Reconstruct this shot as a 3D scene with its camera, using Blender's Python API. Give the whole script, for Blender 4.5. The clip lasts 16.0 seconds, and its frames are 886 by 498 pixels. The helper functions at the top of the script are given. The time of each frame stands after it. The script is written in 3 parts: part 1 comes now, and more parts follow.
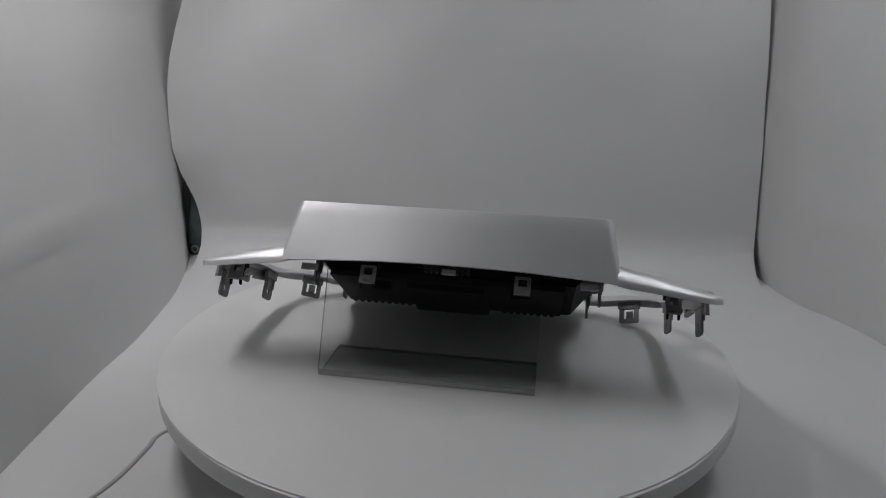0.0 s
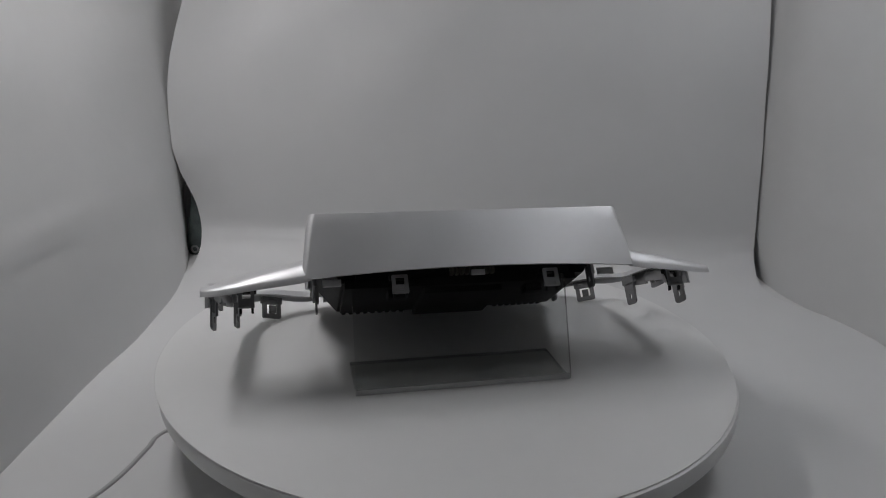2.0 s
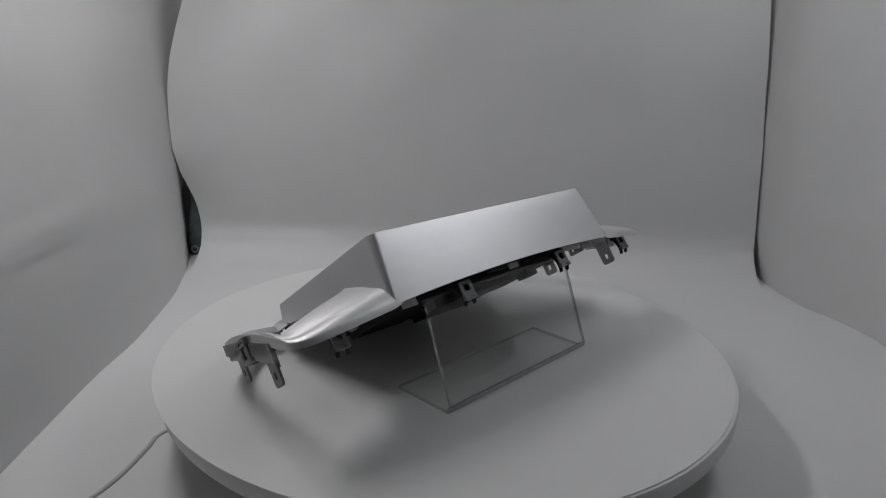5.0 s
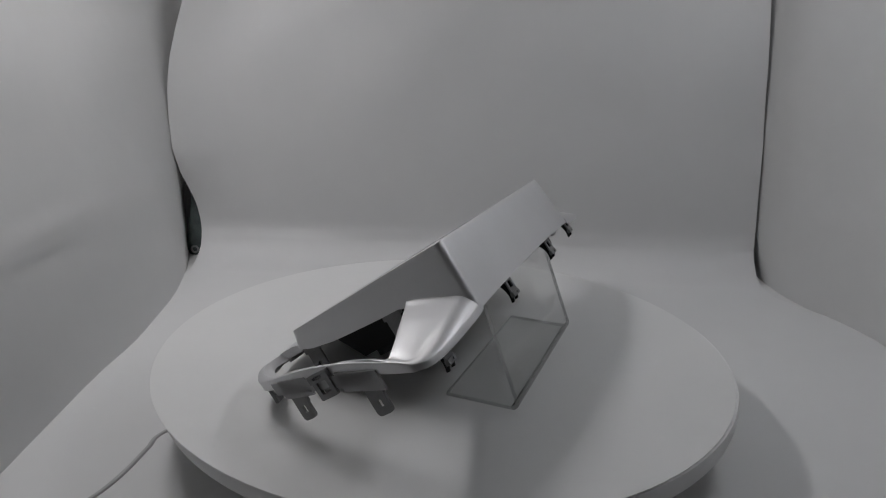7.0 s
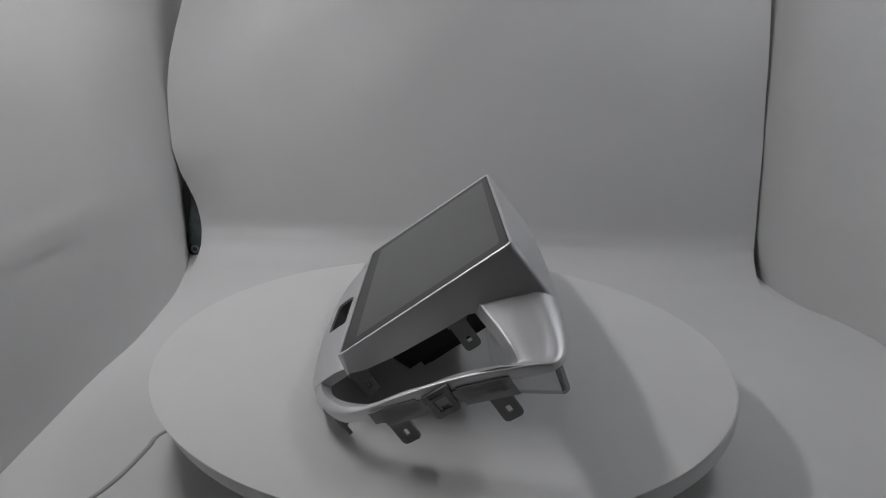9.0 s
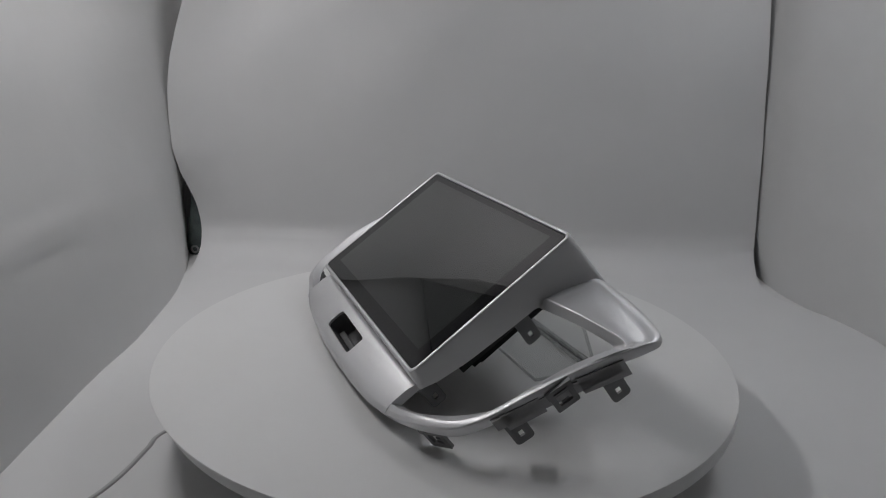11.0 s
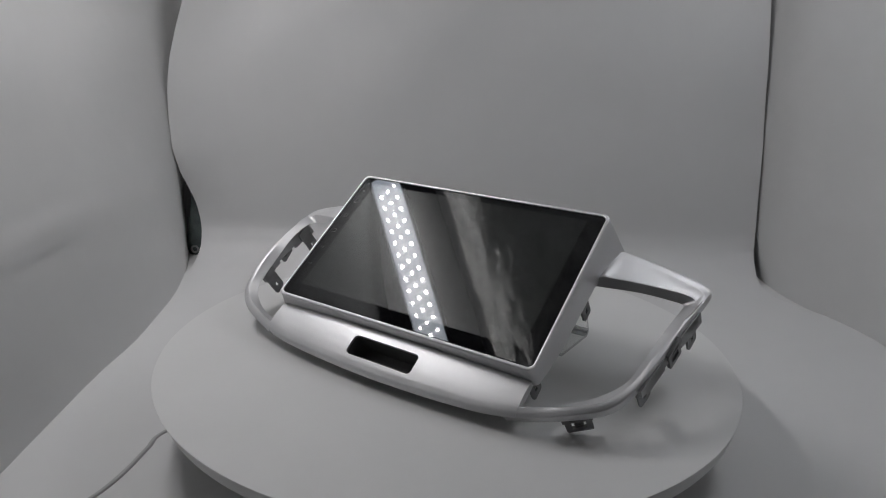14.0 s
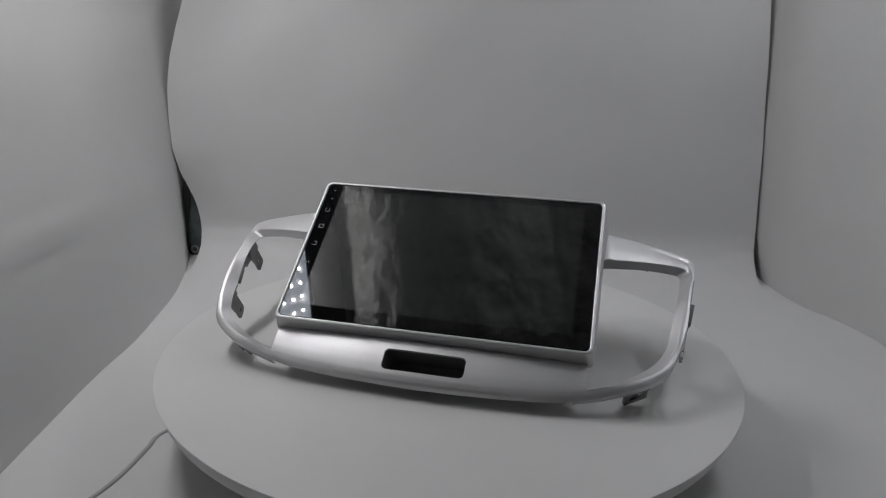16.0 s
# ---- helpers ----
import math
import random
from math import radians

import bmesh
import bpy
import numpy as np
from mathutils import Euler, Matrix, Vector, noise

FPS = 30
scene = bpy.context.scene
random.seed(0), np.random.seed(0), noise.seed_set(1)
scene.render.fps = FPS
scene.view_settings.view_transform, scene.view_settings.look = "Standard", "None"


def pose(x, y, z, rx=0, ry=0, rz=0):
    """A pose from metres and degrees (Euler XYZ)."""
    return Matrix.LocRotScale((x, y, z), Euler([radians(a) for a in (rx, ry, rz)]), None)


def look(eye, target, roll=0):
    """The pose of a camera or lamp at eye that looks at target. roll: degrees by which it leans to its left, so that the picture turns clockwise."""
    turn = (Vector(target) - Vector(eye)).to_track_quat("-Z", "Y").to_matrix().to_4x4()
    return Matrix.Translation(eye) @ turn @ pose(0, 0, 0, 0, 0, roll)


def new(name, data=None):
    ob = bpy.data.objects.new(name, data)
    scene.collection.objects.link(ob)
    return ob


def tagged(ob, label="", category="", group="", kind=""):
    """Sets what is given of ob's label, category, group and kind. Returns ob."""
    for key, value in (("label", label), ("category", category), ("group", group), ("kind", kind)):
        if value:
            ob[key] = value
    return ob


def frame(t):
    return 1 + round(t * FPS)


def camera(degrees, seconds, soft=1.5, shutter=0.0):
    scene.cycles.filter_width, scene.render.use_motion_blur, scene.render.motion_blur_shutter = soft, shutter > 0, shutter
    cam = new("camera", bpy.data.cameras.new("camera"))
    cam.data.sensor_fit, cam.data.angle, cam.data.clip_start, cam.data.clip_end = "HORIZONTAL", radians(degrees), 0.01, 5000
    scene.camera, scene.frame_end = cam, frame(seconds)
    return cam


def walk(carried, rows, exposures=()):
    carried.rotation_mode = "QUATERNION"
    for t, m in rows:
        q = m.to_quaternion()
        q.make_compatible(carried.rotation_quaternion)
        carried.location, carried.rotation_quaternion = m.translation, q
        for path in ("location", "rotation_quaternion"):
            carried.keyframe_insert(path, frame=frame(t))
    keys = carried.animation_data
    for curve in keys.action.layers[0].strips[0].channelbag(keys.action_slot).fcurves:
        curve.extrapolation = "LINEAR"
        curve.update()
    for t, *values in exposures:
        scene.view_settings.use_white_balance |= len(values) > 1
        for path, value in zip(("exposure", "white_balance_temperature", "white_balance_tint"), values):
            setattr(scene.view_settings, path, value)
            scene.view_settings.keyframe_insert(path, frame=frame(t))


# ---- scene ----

# ---------------- camera: stands still ----------------
cam = camera(65.54, 16.0, soft=1.0)
EYE = Vector((0.0, -0.5825, 0.2621))
STAND = look(EYE, EYE + Vector((-0.01559, 0.95826, -0.28547)), 1.55)
walk(cam, [(0, STAND), (16, STAND)])

# ---------------- world and exposure ----------------
world = bpy.data.worlds.new("room")
world.use_nodes = True
world.node_tree.nodes["Background"].inputs[0].default_value = (0.9, 0.95, 1.0, 1)
world.node_tree.nodes["Background"].inputs[1].default_value = 0.02
scene.world = world
scene.view_settings.exposure = 0.28
LED_POWER = 560.0
LED_POWER_WEAK = 170.0
HALO_POWER = 3.2


# ---------------- materials ----------------
def mat(name, color, rough=0.5, metal=0.0, vary=0.08, scale=40.0, bump=0.0, bump_scale=300.0, rough_vary=0.06, coat=0.0,
        spec=0.5, relief=0.001):
    m = bpy.data.materials.new(name)
    m.use_nodes = True
    nt = m.node_tree
    b = nt.nodes["Principled BSDF"]
    tc = nt.nodes.new("ShaderNodeTexCoord")
    n1 = nt.nodes.new("ShaderNodeTexNoise")
    n1.inputs["Scale"].default_value = scale
    n1.inputs["Detail"].default_value = 5
    n2 = nt.nodes.new("ShaderNodeTexNoise")
    n2.inputs["Scale"].default_value = scale * 9
    n2.inputs["Detail"].default_value = 3
    add = nt.nodes.new("ShaderNodeMath")
    add.operation = "MULTIPLY_ADD"
    add.inputs[1].default_value = 0.35
    ramp = nt.nodes.new("ShaderNodeValToRGB")
    lo = [max(0.0, c * (1 - vary)) for c in color]
    hi = [min(1.0, c * (1 + vary)) for c in color]
    ramp.color_ramp.elements[0].position, ramp.color_ramp.elements[1].position = 0.4, 0.95
    ramp.color_ramp.elements[0].color = (*lo, 1)
    ramp.color_ramp.elements[1].color = (*hi, 1)
    nt.links.new(tc.outputs["Object"], n1.inputs["Vector"])
    nt.links.new(tc.outputs["Object"], n2.inputs["Vector"])
    nt.links.new(n2.outputs["Fac"], add.inputs[0])
    nt.links.new(n1.outputs["Fac"], add.inputs[2])
    nt.links.new(add.outputs[0], ramp.inputs["Fac"])
    nt.links.new(ramp.outputs["Color"], b.inputs["Base Color"])
    mr = nt.nodes.new("ShaderNodeMapRange")
    mr.inputs["From Min"].default_value, mr.inputs["From Max"].default_value = 0.3, 0.9
    mr.inputs["To Min"].default_value, mr.inputs["To Max"].default_value = max(0.0, rough - rough_vary), min(1.0, rough + rough_vary)
    nt.links.new(add.outputs[0], mr.inputs["Value"])
    nt.links.new(mr.outputs["Result"], b.inputs["Roughness"])
    b.inputs["Metallic"].default_value = metal
    b.inputs["Coat Weight"].default_value = coat
    b.inputs["Specular IOR Level"].default_value = spec
    if bump:
        n3 = nt.nodes.new("ShaderNodeTexNoise")
        n3.inputs["Scale"].default_value = bump_scale
        n3.inputs["Detail"].default_value = 4
        bn = nt.nodes.new("ShaderNodeBump")
        bn.inputs["Strength"].default_value = bump
        bn.inputs["Distance"].default_value = relief
        nt.links.new(tc.outputs["Object"], n3.inputs["Vector"])
        nt.links.new(n3.outputs["Fac"], bn.inputs["Height"])
        nt.links.new(bn.outputs["Normal"], b.inputs["Normal"])
    return m


def glow(name, color, strength):
    m = bpy.data.materials.new(name)
    m.use_nodes = True
    b = m.node_tree.nodes["Principled BSDF"]
    b.inputs["Base Color"].default_value = (0.8, 0.8, 0.8, 1)
    b.inputs["Emission Color"].default_value = (*color, 1)
    b.inputs["Emission Strength"].default_value = strength
    return m


def thin_clear(name, tint, gloss):
    """Clear plastic sheet: lets light straight through and mirrors more towards grazing angles."""
    m = bpy.data.materials.new(name)
    m.use_nodes = True
    nt = m.node_tree
    nt.nodes.remove(nt.nodes["Principled BSDF"])
    see = nt.nodes.new("ShaderNodeBsdfTransparent")
    see.inputs["Color"].default_value = (*tint, 1)
    shine = nt.nodes.new("ShaderNodeBsdfGlossy")
    shine.inputs["Roughness"].default_value = 0.03
    weight = nt.nodes.new("ShaderNodeLayerWeight")
    power = nt.nodes.new("ShaderNodeMath")
    power.operation = "POWER"
    power.inputs[1].default_value = 5.0
    amount = nt.nodes.new("ShaderNodeMath")
    amount.operation = "MULTIPLY_ADD"
    amount.inputs[1].default_value = 0.6
    amount.inputs[2].default_value = gloss
    both = nt.nodes.new("ShaderNodeMixShader")
    nt.links.new(weight.outputs["Facing"], power.inputs[0])
    nt.links.new(power.outputs[0], amount.inputs[0])
    nt.links.new(amount.outputs[0], both.inputs[0])
    nt.links.new(see.outputs[0], both.inputs[1])
    nt.links.new(shine.outputs[0], both.inputs[2])
    nt.links.new(both.outputs[0], nt.nodes["Material Output"].inputs["Surface"])
    return m


CLOTH = mat("white_tent_cloth", (0.63, 0.63, 0.627), 0.75, 0, 0.03, 6, 0.08, 900, 0.05)
SHEET = mat("white_backdrop_sheet", (0.64, 0.64, 0.64), 0.52, 0, 0.025, 4, 0.03, 500, 0.05)
SILVERCLOTH = mat("silver_tent_lining", (0.50, 0.51, 0.505), 0.45, 0.85, 0.3, 22, 1.0, 34, 0.1, relief=0.009)
BLACKTAPE = mat("black_webbing", (0.03, 0.032, 0.035), 0.6, 0, 0.2, 30, 0.3, 400)
# grey of the unseen flap, chosen for how dark the screen mirrors it
FLAP = mat("added_charcoal_flap", (0.11, 0.115, 0.115), 0.7, 0, 0.15, 30, 0.3, 400)
BLACKCLOTH = mat("black_light_absorbing_cloth", (0.02, 0.021, 0.022), 0.85, 0, 0.3, 20, 0.2, 500)
FOAM = mat("dark_green_grey_padding", (0.11, 0.135, 0.132), 0.8, 0, 0.35, 60, 0.8, 260)
DISC = mat("white_turntable_laminate", (0.70, 0.70, 0.695), 0.34, 0, 0.02, 12, 0.02, 400, 0.05)
RIM = mat("white_turntable_edge", (0.74, 0.74, 0.74), 0.45, 0, 0.04, 20)
BASE = mat("dark_turntable_base", (0.05, 0.05, 0.052), 0.5, 0, 0.2, 30)
CABLE = mat("grey_cable_sheath", (0.40, 0.40, 0.40), 0.5, 0, 0.1, 30)
SILVER = mat("satin_silver_paint", (0.66, 0.66, 0.67), 0.47, 0.82, 0.03, 25, 0.06, 2200, 0.03)
BACKPLASTIC = mat("grey_moulded_plastic", (0.34, 0.34, 0.345), 0.45, 0.2, 0.08, 60, 0.08, 900)
CLIPMAT = mat("charcoal_clip_plastic", (0.20, 0.201, 0.205), 0.42, 0, 0.15, 80, 0.05, 900)
BLACK = mat("black_chassis_metal", (0.012, 0.012, 0.013), 0.65, 0, 0.3, 50, 0.1, 700, spec=0.25)
TRAY = mat("dark_grey_tray_plastic", (0.12, 0.12, 0.122), 0.6, 0, 0.15, 60, 0.06, 900)
WIRE = mat("yellow_white_connector", (0.06, 0.057, 0.045), 0.5, 0, 0.2, 80)
FOIL = mat("pale_foam_tape", (0.55, 0.55, 0.56), 0.6, 0, 0.1, 80)
ICON = mat("pale_grey_screen_print", (0.022, 0.023, 0.024), 0.4, 0, 0.05, 90)
GLASSBLACK = mat("black_printed_glass", (0.006, 0.006, 0.007), 0.014, 0, 0.1, 20, 0, 300, 0.004)
LCD = mat("dark_display_glass", (0.016, 0.018, 0.0175), 0.24, 0, 0.05, 12, 0, 300, 0.004, coat=1.0, spec=0.13)
LCD.node_tree.nodes["Principled BSDF"].inputs["Coat Roughness"].default_value = 0.03
METALCASE = mat("brushed_lamp_aluminium", (0.5, 0.5, 0.51), 0.35, 0.9, 0.05, 30)
ACRYLIC = thin_clear("clear_acrylic", (0.955, 0.96, 0.958), 0.045)
ACRYLIC_EDGE = thin_clear("sawn_acrylic_edge", (0.58, 0.59, 0.59), 0.34)
LEDMAT = glow("led_chip", (0.995, 0.955, 0.943), LED_POWER)
LEDMAT_WEAK = glow("led_chip_weaker", (0.995, 0.955, 0.943), LED_POWER_WEAK)
# bluish emission standing in for the bloom round the diodes
HALOMAT = glow("diode_halo_glow", (0.76, 0.86, 1.0), HALO_POWER)


# ---------------- mesh helpers ----------------
MM = 0.001
STRETCH = 1.0


def link(name, bm, material, parent=None, label="", flat=False, angle=38):
    """One bmesh as one mesh object, with edges sharper than the angle kept crisp."""
    if parent is not None and STRETCH != 1.0:
        for v in bm.verts:
            v.co.x *= STRETCH
    bmesh.ops.recalc_face_normals(bm, faces=bm.faces)
    for f in bm.faces:
        f.smooth = not flat
    for e in bm.edges:
        if len(e.link_faces) == 2 and e.calc_face_angle(0) > radians(angle):
            e.smooth = False
    me = bpy.data.meshes.new(name)
    bm.to_mesh(me)
    bm.free()
    me.materials.append(material)
    ob = new(name, me)
    if parent:
        ob.parent = parent
    if label:
        tagged(ob, label)
    return ob


part = link


def box(bm, x0, x1, y0, y1, z0, z1, m=None, bevel=0.0):
    vs = [bm.verts.new(((x0, x1)[i & 1], (y0, y1)[i >> 1 & 1], (z0, z1)[i >> 2 & 1])) for i in range(8)]
    fs = [bm.faces.new([vs[i] for i in q]) for q in
          ((0, 2, 3, 1), (4, 5, 7, 6), (0, 1, 5, 4), (2, 6, 7, 3), (0, 4, 6, 2), (1, 3, 7, 5))]
    if bevel:
        es = list({e for f in fs for e in f.edges})
        r = bmesh.ops.bevel(bm, geom=es, offset=bevel, segments=2, affect="EDGES", profile=0.6)
        vs = list({v for f in r["faces"] for v in f.verts} | {v for v in vs if v.is_valid})
    if m is not None:
        for v in vs:
            v.co = m @ v.co
    return vs


def loft(bm, loops, closed=True, cap0=False, cap1=False):
    """Faces between loops of equally many points."""
    rows = [[bm.verts.new(p) for p in lp] for lp in loops]
    n = len(rows[0])
    for a, b in zip(rows, rows[1:]):
        for i in range(n if closed else n - 1):
            j = (i + 1) % n
            bm.faces.new((a[i], a[j], b[j], b[i]))
    if cap0:
        bm.faces.new(rows[0])
    if cap1:
        bm.faces.new(rows[-1])
    return rows


def rr(hw, hh, r, k=6, m=10):
    """A rounded rectangle, anticlockwise, k points a corner and m steps a side."""
    pts = []
    cs = [(hw - r, hh - r, 0), (-hw + r, hh - r, 90), (-hw + r, -hh + r, 180), (hw - r, -hh + r, 270)]
    for q, (cx, cy, a0) in enumerate(cs):
        for i in range(k + 1):
            a = radians(a0 + 90 * i / k)
            pts.append((cx + r * math.cos(a), cy + r * math.sin(a)))
        nx, ny, na = cs[(q + 1) % 4]
        a = radians(na)
        p1 = (nx + r * math.cos(a), ny + r * math.sin(a))
        p0 = pts[-1]
        for i in range(1, m):
            pts.append((p0[0] + (p1[0] - p0[0]) * i / m, p0[1] + (p1[1] - p0[1]) * i / m))
    return pts


def spline(points, sub):
    """A Catmull-Rom curve through the points."""
    ps = [Vector(p) for p in points]
    ps = [ps[0] * 2 - ps[1]] + ps + [ps[-1] * 2 - ps[-2]]
    out = []
    for i in range(1, len(ps) - 2):
        a, b, c, d = ps[i - 1:i + 3]
        for k in range(sub):
            t = k / sub
            out.append(0.5 * (2 * b + (c - a) * t + (2 * a - 5 * b + 4 * c - d) * t * t + (3 * b - a - 3 * c + d) * t ** 3))
    out.append(ps[-2])
    return out


def mix(table, x):
    return float(np.interp(x, [a for a, _ in table], [b for _, b in table]))


def tube(bm, path, r, sides=10, cap=True):
    ps = [Vector(p) for p in path]
    loops = []
    for i, p in enumerate(ps):
        d = (ps[min(i + 1, len(ps) - 1)] - ps[max(i - 1, 0)]).normalized()
        a = d.orthogonal().normalized() if i == 0 else (a - d * a.dot(d)).normalized()
        b = d.cross(a)
        loops.append([p + (a * math.cos(k * math.tau / sides) + b * math.sin(k * math.tau / sides)) * r for k in range(sides)])
    loft(bm, loops, True, cap, cap)


# ---------------- the light tent ----------------
FLOOR_Z = -0.070
TOP_Z = 0.74


def wobble(a, b, s, amp):
    return amp * (noise.noise((a * s, b * s, 3.7)) + 0.4 * noise.noise((a * s * 2.7, b * s * 2.7, 9.1)))


def sheet(name, f, nu, nv, material, thick, label, kind="structure"):
    """A cloth surface f(a, b), a and b from 0 to 1, with thickness."""
    bm = bmesh.new()
    rows = [[bm.verts.new(f(i / nu, j / nv)) for j in range(nv + 1)] for i in range(nu + 1)]
    for i in range(nu):
        for j in range(nv):
            bm.faces.new((rows[i][j], rows[i + 1][j], rows[i + 1][j + 1], rows[i][j + 1]))
    bmesh.ops.recalc_face_normals(bm, faces=bm.faces)
    bmesh.ops.solidify(bm, geom=bm.faces[:], thickness=thick)
    return tagged(link(name, bm, material, angle=60), label, "tent wall", kind=kind)


def floor_at(a, b):
    return (-0.52 + 1.17 * a, -0.80 + 1.34 * b, FLOOR_Z + wobble(a * 3, b * 3, 1.5, 0.0006))


def left_x(y, z):
    back = max(0.0, y - 0.08) / 0.35
    base = -0.3525 + 0.06 * max(0.0, min(0.4, -y)) - 0.062 * min(1.2, back) ** 2
    knee = 0.079 - 0.04 * (y - 0.03)
    lean = 0.25 * (min(z, knee) - FLOOR_Z) + 0.33 * max(0.0, min(z, 0.3) - knee) + 0.20 * max(0.0, z - 0.3)
    fold = 0.0028 * math.exp(-((z - knee) / 0.006) ** 2) * max(0.0, 1 - max(0.0, y - 0.05) / 0.17)
    ease = 1 - 0.84 * min(1.0, back) ** 2
    tail = 0.5 * max(0.0, y - 0.425) * min(1.0, max(0.0, (z - 0.03) / 0.05))
    return base - lean * ease + fold + tail + wobble(y, z, 4.0, 0.006) * (1 - 0.7 * min(1.0, back))


def right_x(y, z):
    base = 0.556 - 0.235 * max(0.05, y)
    crease = 0.047 + 0.04 * max(0.0, (y - 0.3) / 0.1)
    front = base + 0.32 * max(0.0, min(z, 0.36) - crease) + 0.10 * max(0.0, min(z, crease) - FLOOR_Z) + wobble(y + 4, z, 4.0, 0.005)
    rear = 0.4640 - 0.055 * z - 0.35 * max(0.0, y - 0.430)
    g = max(0.0, min(1.0, (y - 0.22) / 0.19))
    g = g * g * (3 - 2 * g)
    return front * (1 - g) + rear * g


def left_wall_at(a, b):
    y, z = -0.80 + 1.32 * a, FLOOR_Z + (TOP_Z - FLOOR_Z) * b
    return (left_x(y, z), y, z)


def right_wall_at(a, b):
    y, z = -0.80 + 1.32 * a, FLOOR_Z + (TOP_Z - FLOOR_Z) * b
    return (right_x(y, z), y, z)


def back_wall_at(a, b):
    return (-0.62 + 1.30 * a, 0.512 + wobble(a * 2, b * 2, 2, 0.004), FLOOR_Z - 0.004 + (TOP_Z - FLOOR_Z + 0.008) * b)


def ceiling_at(a, b):
    x = -0.345 + 1.015 * a
    sag = 0.12 * math.sin(min(1.0, a / 0.391) * math.pi)
    return (x, -0.80 + 1.32 * b, TOP_Z - 0.002 - sag + wobble(a * 14, b * 14, 2.2, 0.007) + wobble(a * 40, b * 40, 2.2, 0.003))


def webbing_at(a, b):
    return (-0.64 + 0.30 * a, -0.80 + 1.32 * b, TOP_Z + 0.010)


def added_flap_at(a, b):
    y, z = -0.78 + 1.25 * a, 0.375 + (TOP_Z - 0.375) * b
    return (left_x(y, z) + 0.008, y, z)


def front_at(a, b):
    return (-0.62 + 1.30 * a, -0.81 + wobble(a * 2, b * 2, 2, 0.004), FLOOR_Z - 0.004 + (TOP_Z - FLOOR_Z + 0.02) * b)


sheet("floor", floor_at, 40, 40, CLOTH, 0.003, "white matte sheet floor of the light tent")
sheet("wall_west", left_wall_at, 90, 60, CLOTH, 0.002, "white cloth side wall with a soft fold")
sheet("wall_east", right_wall_at, 90, 60, CLOTH, 0.002, "white cloth side wall with a slanted crease")
sheet("wall_north", back_wall_at, 20, 20, CLOTH, 0.002, "white cloth rear wall hidden behind the backdrop")
sheet("ceiling", ceiling_at, 140, 140, SILVERCLOTH, 0.002, "wrinkled silver lining under the tent top")
sheet("ceiling_edge_panel", webbing_at, 4, 8, BLACKTAPE, 0.002, "black webbing panel above the diode lamp")
# unseen flap, added so the screen doesn't mirror the wall beside the lamp
sheet("added_dark_flap", added_flap_at, 40, 12, FLAP, 0.002, "unseen charcoal flap, added to darken the side wall's reflection in the screen")
# unseen closing wall, black only to lower the fill inside the tent
sheet("wall_south", front_at, 20, 20, BLACKCLOTH, 0.002, "unseen front side behind the camera, made black to cut bounced light")

EDGE_L = [(-0.10, -0.398), (-0.088, -0.3937), (-0.0646, -0.3875), (-0.0417, -0.3858), (-0.0103, -0.3888), (0.0162, -0.3937), (0.0422, -0.4011), (0.0677, -0.411),
          (0.1056, -0.418), (0.1552, -0.4204), (0.1955, -0.4185), (0.235, -0.4126), (0.2738, -0.402), (0.3118, -0.3884), (0.45, -0.36), (0.75, -0.33)]
EDGE_R = [(-0.10, 0.449), (-0.0665, 0.450), (-0.05, 0.453), (0.0036, 0.4552), (0.0557, 0.4521), (0.131, 0.4485), (0.2111, 0.4414), (0.2726, 0.4362),
          (0.3319, 0.4305), (0.75, 0.41)]


def backdrop_at(a, b):
    """Hangs at the back, then sweeps forward onto the floor."""
    if b < 0.30:
        g = b / 0.30
        y, z = -0.78 + (0.365 + 0.78) * g, FLOOR_Z + 0.0035
    elif b < 0.45:
        g = (b - 0.30) / 0.15 * math.pi / 2
        y, z = 0.365 + 0.07 * math.sin(g), FLOOR_Z + 0.0035 + 0.07 * (1 - math.cos(g))
    else:
        g = (b - 0.45) / 0.55
        z = FLOOR_Z + 0.0735 + (TOP_Z - 0.02 - FLOOR_Z - 0.0735) * g
        y = 0.435 + 0.012 * math.sin(g * 2.4)
    xl, xr = mix(EDGE_L, z), mix(EDGE_R, z) + 0.6 * min(0.1, max(0.0, 0.33 - y))
    lift = wobble(a * 1.6, z * 1.6 + 2, 2.0, 0.007) if z > -0.02 else 0.0
    curl = 0.02 * max(0.0, 1 - a / 0.12) ** 2 * max(0.0, min(1.0, (z - 0.02) / 0.08))
    return (xl + (xr - xl) * a, y + lift - curl, z)


sheet("backdrop", backdrop_at, 80, 110, SHEET, 0.0012, "white glossy backdrop sheet curving onto the floor")


